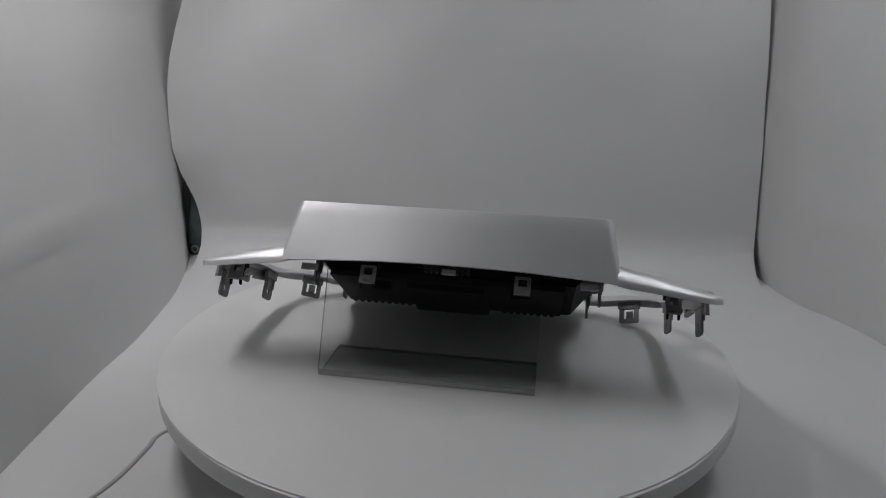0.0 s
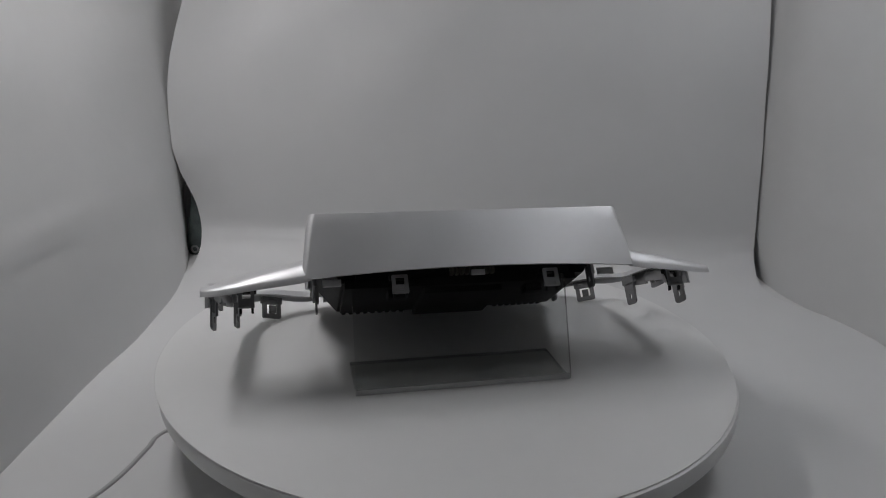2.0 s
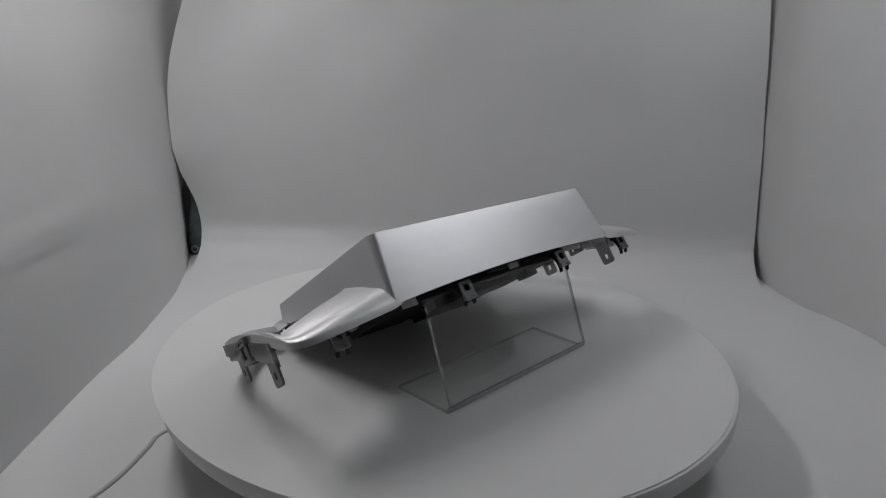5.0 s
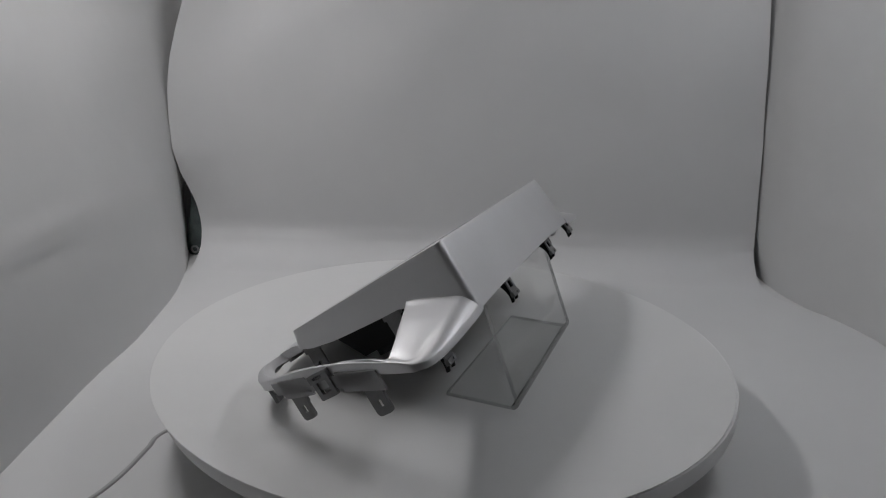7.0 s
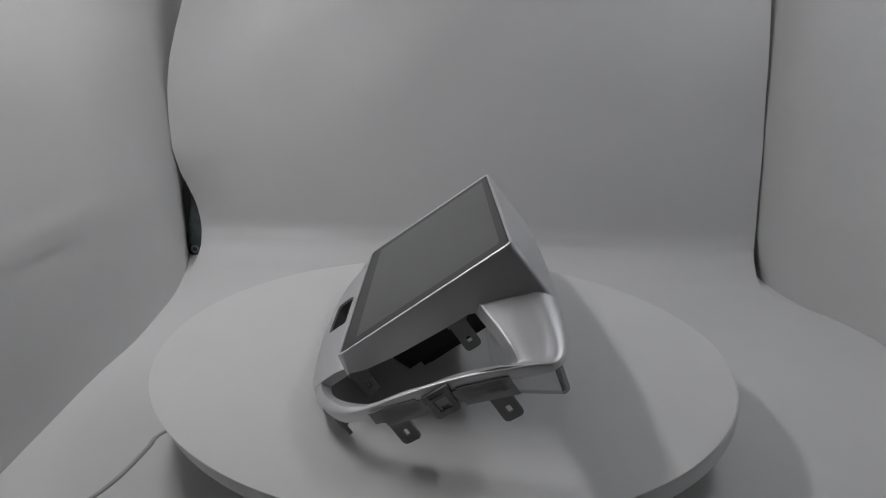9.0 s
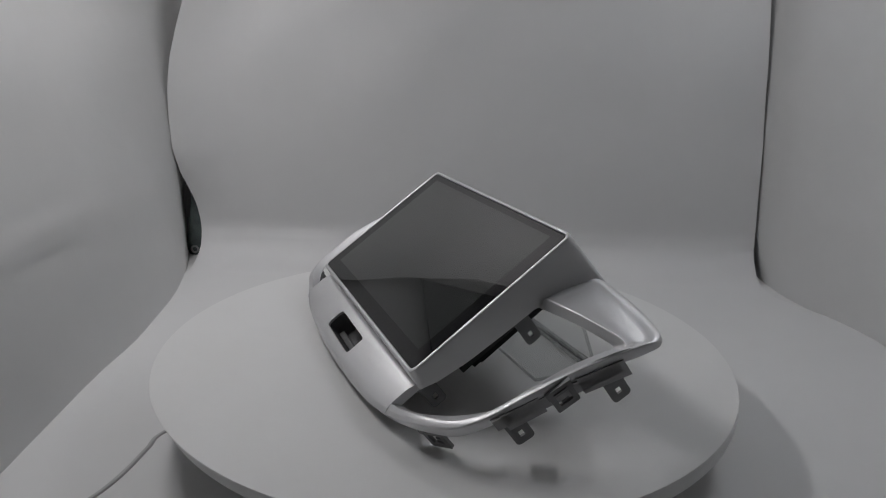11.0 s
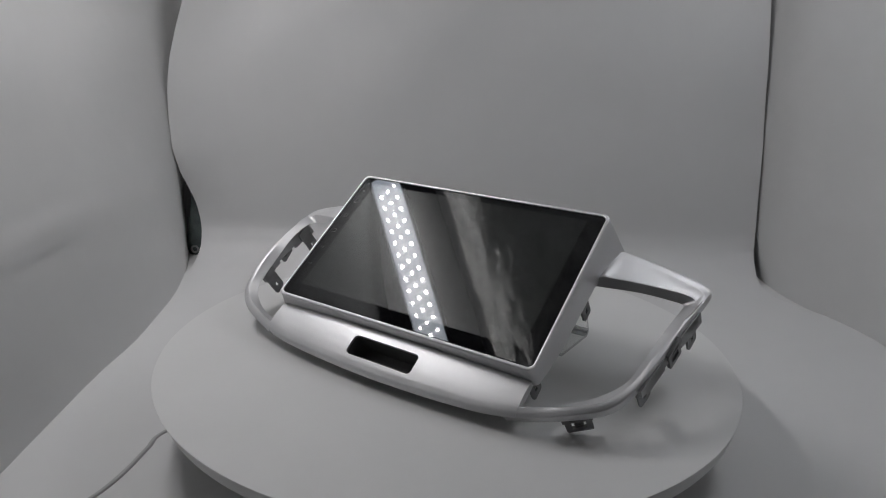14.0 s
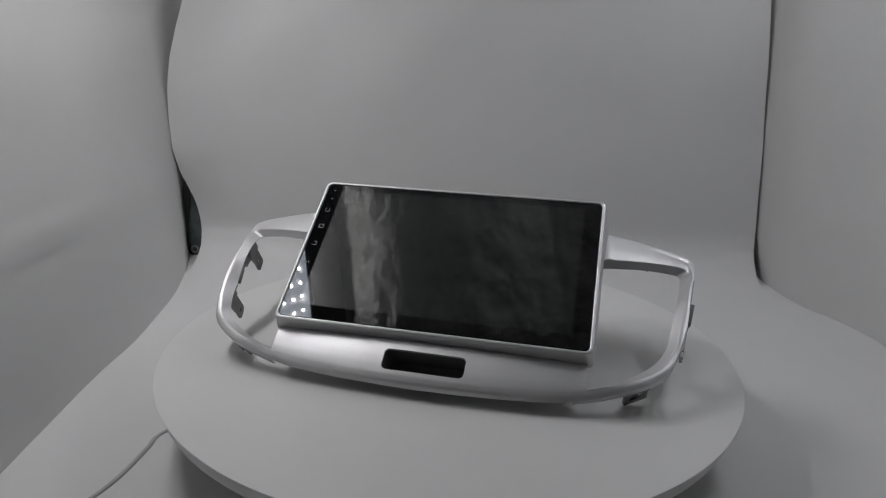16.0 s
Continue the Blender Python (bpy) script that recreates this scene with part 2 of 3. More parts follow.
def padding_panel():
    """Dark padded tent corner seen through the gap beside the backdrop."""
    pad = tagged(new("tent_padding"), "dark grey-green padded corner flap with an eyelet, beside the backdrop", "tent padding")
    prof = spline([(-0.0935, 0.006), (-0.079, 0.0184), (-0.0614, 0.027), (-0.043, 0.0275), (-0.02, 0.0227), (0.007, 0.018), (0.043, 0.014), (0.09, 0.012)], 6)
    bm = bmesh.new()
    loops = []
    for z, w in prof:
        x0 = -0.393
        loops.append([(x0 - w, 0.452, z), (x0 - w * 0.6, 0.447, z), (x0 + 0.03, 0.4465, z), (x0 + 0.03, 0.458, z), (x0 - w, 0.457, z)])
    loft(bm, loops, True, True, True)
    part("flap", bm, FOAM, pad)
    bm = bmesh.new()
    ring = [[Vector((-0.407 + (0.0052 + 0.0016 * math.cos(b)) * math.cos(a), 0.446 - 0.0016 * math.sin(b), -0.0572 + (0.0052 + 0.0016 * math.cos(b)) * math.sin(a)))
             for b in [i * math.tau / 8 for i in range(8)]] for a in [i * math.tau / 20 for i in range(21)]]
    loft(bm, ring)
    part("eyelet", bm, METALCASE, pad, "small metal eyelet")
    return pad


padding_panel()


# ---------------- lamps: two rows of white diodes under the tent top ----------------
def led_lamp(x, z, y0, y1, tilt, diode):
    lamp = tagged(new("led_strip_lamp"), "lit white diode strip lamp under the tent top", "strip lamp", "strip lamps")
    lamp.matrix_basis = pose(x, (y0 + y1) / 2, z, 0, tilt, 0)
    h = (y1 - y0) / 2
    bm = bmesh.new()
    prof = [(-0.034, -0.001), (-0.034, 0.012), (-0.024, 0.018), (0.024, 0.018), (0.034, 0.012), (0.034, -0.001), (0.0325, -0.001),
            (0.0325, 0.004), (-0.0325, 0.004), (-0.0325, -0.001)]
    loft(bm, [[(px, yy, pz) for px, pz in prof] for yy in (-h, h)], True, True, True)
    part("lamp_case", bm, METALCASE, lamp)
    bm = bmesh.new()
    # the board is no source itself: its glow imitates the diodes' halo
    box(bm, -0.031, 0.031, -h + 0.004, h - 0.004, 0.0005, 0.0030)
    part("led_board", bm, HALOMAT, lamp, "circuit board, given a glow that imitates the diodes' halo")
    bm = bmesh.new()
    loft(bm, [[(r * math.cos(a * math.tau / 8), r * math.sin(a * math.tau / 8), zz) for a in range(8)]
              for r, zz in ((0.0022, 0.0), (0.0022, -0.0008), (0.0013, -0.0013))], True, False, True)
    first = part("diode", bm, diode, lamp)
    rows = int((2 * h - 0.02) / 0.0255)
    for i in range(rows):
        for k in (-1, 0, 1):
            ob = first if i == 0 and k == -1 else new("diode", first.data)
            ob.parent = lamp
            ob.location = (k * 0.0175, -h + 0.016 + i * 0.0255 + k * 0.005, 0.0003)
    return lamp


led_lamp(-0.432, 0.700, -0.11, 0.378, -4, LEDMAT)
led_lamp(0.44, 0.660, -0.11, 0.395, 20, LEDMAT_WEAK)

# ---------------- turntable ----------------
AXIS = [(0.0, 172.28), (1.0, 183.0), (2.0, 193.85), (3.0, 204.8), (4.0, 215.83), (5.0, 226.93), (6.0, 238.07), (7.0, 249.24),
        (8.0, 260.42), (9.0, 271.59), (10.0, 282.73), (11.0, 293.82), (12.0, 304.85), (13.0, 315.79), (14.0, 326.63),
        (15.0, 337.35), (16.0, 347.93)]


DISC_X = -0.0021


def ring_loft(bm, prof, n, ox=0.0, oy=0.0):
    loft(bm, [[(ox + r * math.cos(a * math.tau / n), oy + r * math.sin(a * math.tau / n), z) for a in range(n)] for r, z in prof], True, True, True)


def turntable():
    t = tagged(new("turntable"), "round white display turntable, slowly turning", "turntable")
    bm = bmesh.new()
    ring_loft(bm, [(0.155, FLOOR_Z + 0.001), (0.16, FLOOR_Z + 0.004), (0.16, -0.034), (0.155, -0.030), (0.02, -0.030)], 64)
    part("base", bm, BASE, t, "low dark round base")
    bm = bmesh.new()
    ring_loft(bm, [(0.05, -0.031), (0.05, -0.0167)], 48)
    part("spindle", bm, BASE, t)
    bm = bmesh.new()
    ring_loft(bm, [(0.02, -0.0165), (0.2460, -0.0165), (0.2478, -0.0150), (0.2485, -0.0125), (0.2485, -0.0030), (0.2478, -0.0013), (0.2465, -0.0008),
                   (0.02, -0.0008)], 160)
    d = part("disc", bm, RIM, t)
    bm = bmesh.new()
    ring_loft(bm, [(0.02, -0.0006), (0.2499, -0.0006), (0.2502, -0.0003), (0.2499, 0.0), (0.02, 0.0)], 160, 0.00125, -0.00434)
    part("cover_sheet", bm, DISC, d, "smooth white cover sheet lying a little off centre")
    return d


DISC_OB = turntable()


def power_cable():
    bm = bmesh.new()
    z = FLOOR_Z + 0.0035
    path = spline([(-0.155, 0.0, z + 0.012), (-0.20, -0.012, z + 0.004), (-0.2444, -0.0631, z), (-0.2483, -0.0878, z), (-0.2508, -0.1121, z), (-0.2545, -0.1345, z),
                   (-0.262, -0.1575, z), (-0.285, -0.21, z), (-0.318, -0.30, z), (-0.36, -0.42, z)], 8)
    tube(bm, path, 0.0027, 10)
    return tagged(link("power_cable", bm, CABLE), "thin grey power cable lying on the tent floor", "cable")


power_cable()


# ---------------- acrylic stand ----------------
def acrylic_stand():
    st = tagged(new("display_stand"), "clear bent acrylic easel standing on the turntable", "display stand")
    x0, x1 = -0.0795, 0.0955
    th = 0.003
    base = [(0.034, 0.0016), (0.060, 0.0016), (0.0868, 0.0016)]
    bend = [base[-1]]
    for i in range(1, 6):
        a = radians(-90 + 108 * i / 5)
        bend.append((0.0868 + 0.004 * math.cos(a), 0.0056 + 0.004 * math.sin(a)))
    y, z = bend[-1]
    for g in (0.5, 1.0):
        bend.append((y + (0.0605 - y) * g, z + (0.083 - z) * g))
    for name, mid in (("base_sheet", base), ("upright_sheet", bend)):
        up, dn = [], []
        for i, p in enumerate(mid):
            a, b = mid[max(0, i - 1)], mid[min(len(mid) - 1, i + 1)]
            d = Vector((b[0] - a[0], b[1] - a[1])).normalized()
            nrm = Vector((-d.y, d.x)) * th / 2
            up.append((p[0] + nrm.x, p[1] + nrm.y))
            dn.append((p[0] - nrm.x, p[1] - nrm.y))
        bm = bmesh.new()
        prof = up + dn[::-1]
        loft(bm, [[(x, py, pz) for py, pz in prof] for x in (x0, x1)], True, True, True)
        ob = part(name, bm, ACRYLIC, st)
        ob.visible_shadow = False
        ob.data.materials.append(ACRYLIC_EDGE)
        for f in ob.data.polygons:
            ends = {round(ob.data.vertices[v].co.y, 5) for v in f.vertices}
            low = max(ob.data.vertices[v].co.z for v in f.vertices) < 0.0095
            if abs(f.normal.x) > 0.9 or (low and name == "upright_sheet") or (name == "base_sheet" and ends == {0.034}) or f.area < 0.0006 and abs(f.normal.x) < 0.1 and len(f.vertices) == 4 and min(
                    ob.data.vertices[v].co.z for v in f.vertices) > 0.08:
                f.material_index = 1
    return st


STAND_OB = acrylic_stand()

# ---------------- car radio with its dash fascia ----------------
TILT = 36.32
STRETCH = 1.01  # the whole unit is a touch wider than drawn below
CENTRE = (-0.0026, -0.0243, 0.0874)
RADIO = tagged(new("car_radio"), "silver car dashboard fascia with a wide black touchscreen on acrylic", "car radio")

# one side frame of the fascia: the lower edge of its opening, the inner edge of its face, the crest and the outer edge
HOLE = [(127, 24.6, -28), (164, 32.6, -35), (188.7, 37.3, -43.5), (195.7, 36.8, -45.3), (197.1, 28.1, -40), (194.3, 3.5, -32), (189, -28.2, -28.2),
        (185, -49.3, -26), (174, -69.3, -19.3), (156.5, -83.7, -16.7), (140.4, -91.6, -16.8), (123, -96, -17.7)]
FACE = [(127, 30.7, -21.5), (168.5, 39.5, -32), (195.6, 43.3, -40.1), (204.4, 41.2, -43.2), (207.1, 31.6, -37.7), (201.6, 4.6, -30.3), (195.9, -27.8, -22.9),
        (190, -52.9, -20.2), (180.3, -73.2, -15.4), (158.7, -88.3, -10.5), (138.2, -96.8, -10), (122, -101, -10.8)]
CREST = [(129, 68, -36), (165, 66, -43.5), (193, 61, -49.5), (205, 56, -50), (208.8, 44, -44), (204, 6.9, -30.6), (199.6, -27.4, -22.6),
         (192.8, -55.8, -19.4), (182.4, -76.6, -16), (160.4, -92.8, -11.1), (139.1, -101.4, -11.2), (120, -107.3, -12.2)]
OUTER = [(129.5, 79, -51), (163.2, 75.9, -53.9), (194.9, 70, -56), (208.8, 62.2, -54), (210.5, 47.9, -46.9), (205, 7.4, -31.3), (200.9, -27.2, -23.2),
         (193.9, -57, -20.1), (183.4, -78.2, -17.3), (161, -94.6, -12), (139.5, -103.2, -12.4), (119, -109.8, -13.9)]
SKIRT = [(0, 4.5), (3, 4.0), (4.2, 7.0), (9, 7.0), (11, 5.0)]
RAIL_SHIFT = -2.0
RAIL_STEPS = [0, 0.05, 0.1, 0.14, 0.18, 0.22, 0.26, 0.3, 0.35, 0.42, 0.55, 0.7, 0.85] + [1 + i / 7 for i in range(71)]


def curve_at(points, s):
    """A Catmull-Rom curve through the points, at the parameter s counted in points."""
    ps = [Vector(p) for p in points]
    i = min(int(s), len(ps) - 2)
    t = s - i
    b, c = ps[i], ps[i + 1]
    a = ps[i - 1] if i else b * 2 - c
    d = ps[i + 2] if i + 2 < len(ps) else c * 2 - b
    return 0.5 * (2 * b + (c - a) * t + (2 * a - 5 * b + 4 * c - d) * t * t + (3 * b - a - 3 * c + d) * t ** 3)


ROOT = [(128, -2.2), (132, -2.0), (133.5, -1.4), (135, 0.4), (136.6, 0.9), (138.5, 0.7), (142, 0.0)]


def rail(bm, side):
    """One side frame of the fascia round its vent opening: a closed section swept from the arm to the lip."""
    loops = []
    for s in RAIL_STEPS:
        a, b, c, d = (curve_at(q, s) for q in (HOLE, FACE, CREST, OUTER))
        sk = mix(SKIRT, s)
        out_dir = (d - a).normalized()
        flat_out = Vector((out_dir.x, out_dir.y, 0)).normalized()
        top = [a.lerp(b, g) for g in (0.0, 0.3, 0.6, 0.84, 0.94)]
        top.append(b + (c - b) * 0.02 + (b - a) * 0.01)
        top.append(b + (c - b) * 0.07)
        for w in (0.18, 0.4, 0.65, 0.86, 0.96):
            p = b.lerp(c, w)
            top.append(Vector((p.x, p.y, p.z + (0.9 if s < 3.5 else 0.25) * math.sin(w * math.pi))))
        for g in (0.12, 0.3, 0.5, 0.72, 0.9, 1.0):
            ang = g * math.pi / 2
            arc = Vector((c.x + (d.x - c.x) * math.sin(ang), c.y + (d.y - c.y) * math.sin(ang), c.z + (d.z - c.z) * (1 - math.cos(ang))))
            top.append(arc * 0.75 + c.lerp(d, g) * 0.25)
        if s < 1:
            # the arm ends in a low ridge and falls away to the screen surround
            for k, p in enumerate(top):
                p.z += mix(ROOT, p.x) * min(1.0, k / 5) * max(0.0, min(1.0, (11 - k) / 4))
                if k > 10:
                    p.z += 1.0 * max(0.0, min(1.0, (138 - p.x) / 7)) ** 2
        if s > 9:
            # flush with the broad panel at the end
            h = min(1.0, (s - 9) / 1.6)
            for p in top[5:]:
                p.z += (lip_n(125, max(0.0, min(1.0, (p.y + 78) / (d.y + 78)))) - 0.2 - 0.06 * max(0.0, min(14.0, p.x - 125)) - p.z) * h * h * (3 - 2 * h)
        wall = 1.8
        low_b = top[-1] + Vector((0, 0, -sk)) - out_dir * 0.3
        in_b = low_b - out_dir * wall
        up_b = top[-1] - out_dir * (wall + 0.3) + Vector((0, 0, -1.6))
        mid_b = b.lerp(c, 0.7) + Vector((0, 0, -2.9))
        up_a = b + flat_out * 0.8 + Vector((0, 0, -2.6))
        low_a = a + Vector((0, 0, -0.8)) + flat_out * 0.4
        in_a = low_a + flat_out * wall
        loops.append([Vector((side * q.x + RAIL_SHIFT, q.y, q.z)) * MM for q in top + [low_b, in_b, up_b, mid_b, up_a, in_a, low_a]])
    loft(bm, loops, True, True, True)
    ends = sorted((side * 122.6, side * 124.9))
    box(bm, ends[0] * MM, ends[1] * MM, -98.5 * MM, -78 * MM, -17 * MM, -11.4 * MM)


LIP_MID = [(0, -9.5), (0.05, -7.6), (0.1, -6.5), (0.2, -5.8), (0.4, -5.3), (0.6, -5.5), (0.8, -6.3), (0.93, -7.6), (1, -10.5)]
LIP_END = [(0, -12), (0.07, -11), (0.14, -10.4), (0.3, -9.8), (0.6, -9.8), (0.75, -10.2), (0.9, -11.2), (1, -13)]
LIP_OUT = [(0, -118.8), (30, -118.2), (65, -116.6), (95, -114), (112, -111.2), (125, -107.6)]
SLOT = (2.6, -97.6, 32.5, 9.0, 4.0)


def lip_n(u, s):
    k = (abs(u) / 125) ** 2
    return mix(LIP_MID, s) * (1 - k) + mix(LIP_END, s) * k


def lip_point(u, v):
    out = mix(LIP_OUT, abs(u))
    s = max(0.0, min(1.0, (v + 78) / (out + 78)))
    return Vector((u, v, lip_n(u, s))) * MM


def lip(bm):
    """The broad lower panel with a rounded slot cut through it."""
    us = [-125, -122.5, -118, -110, -100, -90, -80, -70, -60, -52, -44] + [-38 + 76 * i / 26 for i in range(27)] + [44, 52, 60, 70, 80, 90, 100, 110, 118, 122.5, 125]
    sx, sy, hw, hh, r = SLOT
    grid = {}
    ss = [0, 0.03, 0.06, 0.1, 0.14] + [0.18 + 0.58 * i / 10 for i in range(11)] + [0.79, 0.82, 0.855, 0.89, 0.92, 0.95, 0.975, 1.0]
    for i, u in enumerate(us):
        out = mix(LIP_OUT, abs(u))
        for j, s in enumerate(ss):
            v = -78 + (out + 78) * s
            grid[i, j] = bm.verts.new(Vector((u, v, lip_n(u, s))) * MM)
    i0, i1 = us.index(-38), us.index(38)
    j0, j1 = 5, 15
    for i in range(len(us) - 1):
        for j in range(len(ss) - 1):
            if i0 <= i < i1 and j0 <= j < j1:
                continue
            bm.faces.new((grid[i, j], grid[i + 1, j], grid[i + 1, j + 1], grid[i, j + 1]))
    ring = [(i, j0) for i in range(i0, i1)] + [(i1, j) for j in range(j0, j1)] + [(i, j1) for i in range(i1, i0, -1)] + [(i0, j) for j in range(j1, j0, -1)]
    hole = []
    for i, j in ring:
        x = (2 * (i - i0) / (i1 - i0) - 1) * hw
        y = (1 - 2 * (j - j0) / (j1 - j0)) * hh
        cx, cy = hw - r, hh - r
        if abs(x) > cx and abs(y) > cy:
            d = Vector((abs(x) - cx, abs(y) - cy)).normalized() * r
            x, y = math.copysign(cx + d.x, x), math.copysign(cy + d.y, y)
        hole.append((x + sx, y + sy))
    hv = [bm.verts.new(lip_point(*p)) for p in hole]
    for k in range(len(ring)):
        m = (k + 1) % len(ring)
        bm.faces.new((grid[ring[k]], grid[ring[m]], hv[m], hv[k]))
    return hole


def fascia():
    bm = bmesh.new()
    hole = lip(bm)
    bmesh.ops.recalc_face_normals(bm, faces=bm.faces)
    if sum(f.normal.z for f in bm.faces) < 0:
        bmesh.ops.reverse_faces(bm, faces=bm.faces[:])
    face_top = max(v.co.z for v in bm.verts)
    bmesh.ops.solidify(bm, geom=bm.faces[:], thickness=0.0022)
    lift = max(v.co.z for v in bm.verts) - face_top
    for v in bm.verts:
        v.co.z -= max(0.0, lift)
    rail(bm, 1)
    rail(bm, -1)
    part("fascia_panel", bm, SILVER, RADIO, "satin silver fascia with two open vent frames")
    # the dark pocket behind the slot
    bm = bmesh.new()
    loops = []
    for depth, f in ((0.6, 1.0), (3.0, 0.99), (14.0, 0.95), (19.0, 0.93), (20.0, 0.90)):
        loops.append([lip_point(x, y) - Vector((0, 0, depth * MM)) if depth < 4 else
                      Vector((x * f, SLOT[1] + (y - SLOT[1]) * f, -7.0 - depth)) * MM for x, y in hole])
    loft(bm, loops, True, False, True)
    box(bm, -27 * MM, 27 * MM, -105 * MM, -100 * MM, -27 * MM, -20 * MM, None, 0.0008)
    part("storage_tray", bm, TRAY, RADIO, "dark grey recessed tray")


HB_SIDE = [(-79, -15), (-75, -17), (-40, -22.5), (0, -25), (28, -26), (34, -31), (50, -40), (66, -46), (79, -52)]


def housing_depth(u, v):
    if v > 70:
        return -49.5 - 3.5 * (u / 131) ** 2
    if v < -72:
        return -15.0
    return mix(HB_SIDE, v)


def bow(u, v):
    """The rear edge of the top bows backwards in its middle."""
    return 5.0 * (1 - (u / 132) ** 2) if v > 70 else 0.0


def housing():
    """The deep silver surround of the screen: a tapered shell, deepest along the top."""
    bm = bmesh.new()
    k, m = 6, 14
    layers = [(125.8, 73.8, 4.5, -2.0), (125.9, 73.9, 4.5, 0.5), (126.6, 74.6, 5, 0.95), (127.6, 75.6, 5.5, 0.95), (128.4, 76.4, 6, 0.4), (128.7, 76.7, 6.5, -0.8)]
    loops = [[(x * MM, y * MM, z * MM) for x, y in rr(hw, hh, r, k, m)] for hw, hh, r, z in layers]
    for g in (0.2, 0.45, 0.7, 0.9, 1.0):
        base = [(x * (128.8 + 6.0 * g * min(1.0, -housing_depth(x, y) / 50) ** 1.6) / (128.8 + 6.0 * g), y)
                for x, y in rr(128.8 + 6.0 * g, 76.7 + 2.0 * g, 6.5 - 3.0 * g, k, m)]
        loops.append([(x * MM, (y + bow(x, y) * g) * MM, (-0.8 + (housing_depth(x, y) + 0.8) * g) * MM) for x, y in base])
    inner = [(x * (126.4 + 6.0 * min(1.0, -housing_depth(x * 1.018, y * 1.028) / 50) ** 1.6) / 132.4, y) for x, y in rr(132.4, 76.6, 3.0, k, m)]
    loops.append([(x * MM, (y + bow(x, y)) * MM, housing_depth(x * 1.018, y * 1.028) * MM) for x, y in inner])
    inner = rr(126.8, 74.8, 5.5, k, m)
    loops.append([(x * MM, y * MM, -4.0 * MM) for x, y in inner])
    loft(bm, loops, True)
    part("screen_housing", bm, SILVER, RADIO, "deep satin silver screen surround")


def slab(bm, hw, hh, r, z0, z1, soft):
    loops = []
    for hx, z in ((-soft, z0), (0, z0 + soft), (0, z1 - soft), (-soft * 0.4, z1 - soft * 0.3), (-soft, z1)):
        loops.append([(x * MM, y * MM, z * MM) for x, y in rr(hw + hx, hh + hx, max(0.3, r + hx), 6, 4)])
    loft(bm, loops, True, True, True)


def plate_ring(bm, m, ow, oh, orad, iw, ih, irad, th, oc=(0, 0), ic=(0, 0)):
    """A flat plate with a hole: x across, y along, z through its thickness, in millimetres."""
    o = [(x + oc[0], y + oc[1]) for x, y in rr(ow / 2, oh / 2, orad, 4, 3)]
    n = [(x + ic[0], y + ic[1]) for x, y in rr(iw / 2, ih / 2, irad, 4, 3)]
    loops = [[m @ (Vector((x, y, z)) * MM) for x, y in lp] for lp, z in ((o, th / 2), (n, th / 2), (n, -th / 2), (o, -th / 2), (o, th / 2))]
    rows = [[bm.verts.new(p) for p in lp] for lp in loops[:4]]
    c = len(rows[0])
    for a, b in ((0, 1), (1, 2), (2, 3), (3, 0)):
        for i in range(c):
            j = (i + 1) % c
            bm.faces.new((rows[a][i], rows[a][j], rows[b][j], rows[b][i]))


def along(u, v, n, tangent):
    """Axes for a clip: x along the edge, y up towards the face, z outwards."""
    t = Vector((tangent[0], tangent[1], 0)).normalized()
    z = t.cross(Vector((0, 0, 1)))
    m = Matrix((t, (0, 0, 1), z)).transposed().to_4x4()
    return Matrix.Translation(Vector((u, v, n)) * MM) @ m


def tab_clip(u, v, n_top, n_end, tangent, width=13.0, name="snap_tab"):
    """A long tab with a small square hole near its end."""
    ln = n_top - n_end
    bm = bmesh.new()
    m = along(u, v, n_top, tangent)
    plate_ring(bm, m, width, ln, 3.2, 3.6, 5.0, 0.4, 1.8, (0, -ln / 2), (0, -ln + 8.0))
    box(bm, -width * 0.62 * MM, width * 0.62 * MM, -7.5 * MM, 1 * MM, -2.4 * MM, 1.6 * MM, m, 0.0004)
    for k in (-1, 1):
        box(bm, (k * width * 0.36 - 0.7) * MM, (k * width * 0.36 + 0.7) * MM, -ln * 0.6 * MM, -6 * MM, -2.6 * MM, 0.2 * MM, m)
    return part(name, bm, CLIPMAT, RADIO, "charcoal plastic tab with a square hole")


def square_clip(u, v, n_top, size, tangent, name="square_clip"):
    """A square window clip with a sprung tongue inside."""
    bm = bmesh.new()
    m = along(u, v, n_top, tangent)
    plate_ring(bm, m, size, size * 0.95, 1.6, size * 0.56, size * 0.5, 0.4, 2.4, (0, -size * 0.5), (0, -size * 0.5))
    plate_ring(bm, m, size * 1.12, size * 0.34, 0.5, size * 0.6, size * 0.1, 0.2, 4.0, (0, -size * 0.05), (0, -size * 0.05))
    clip = part(name, bm, CLIPMAT, RADIO, "charcoal plastic window clip")
    bm = bmesh.new()
    w = size * 0.17 * MM
    t0 = m @ Matrix.Rotation(radians(12), 4, "X")
    box(bm, -w, w, -size * 0.72 * MM, -size * 0.34 * MM, -0.9 * MM, 0.9 * MM, t0, 0.0003)
    box(bm, -w, w, -size * 0.74 * MM, -size * 0.58 * MM, -0.6 * MM, 2.2 * MM, t0, 0.0003)
    part("tongue", bm, CLIPMAT, clip)
    return clip


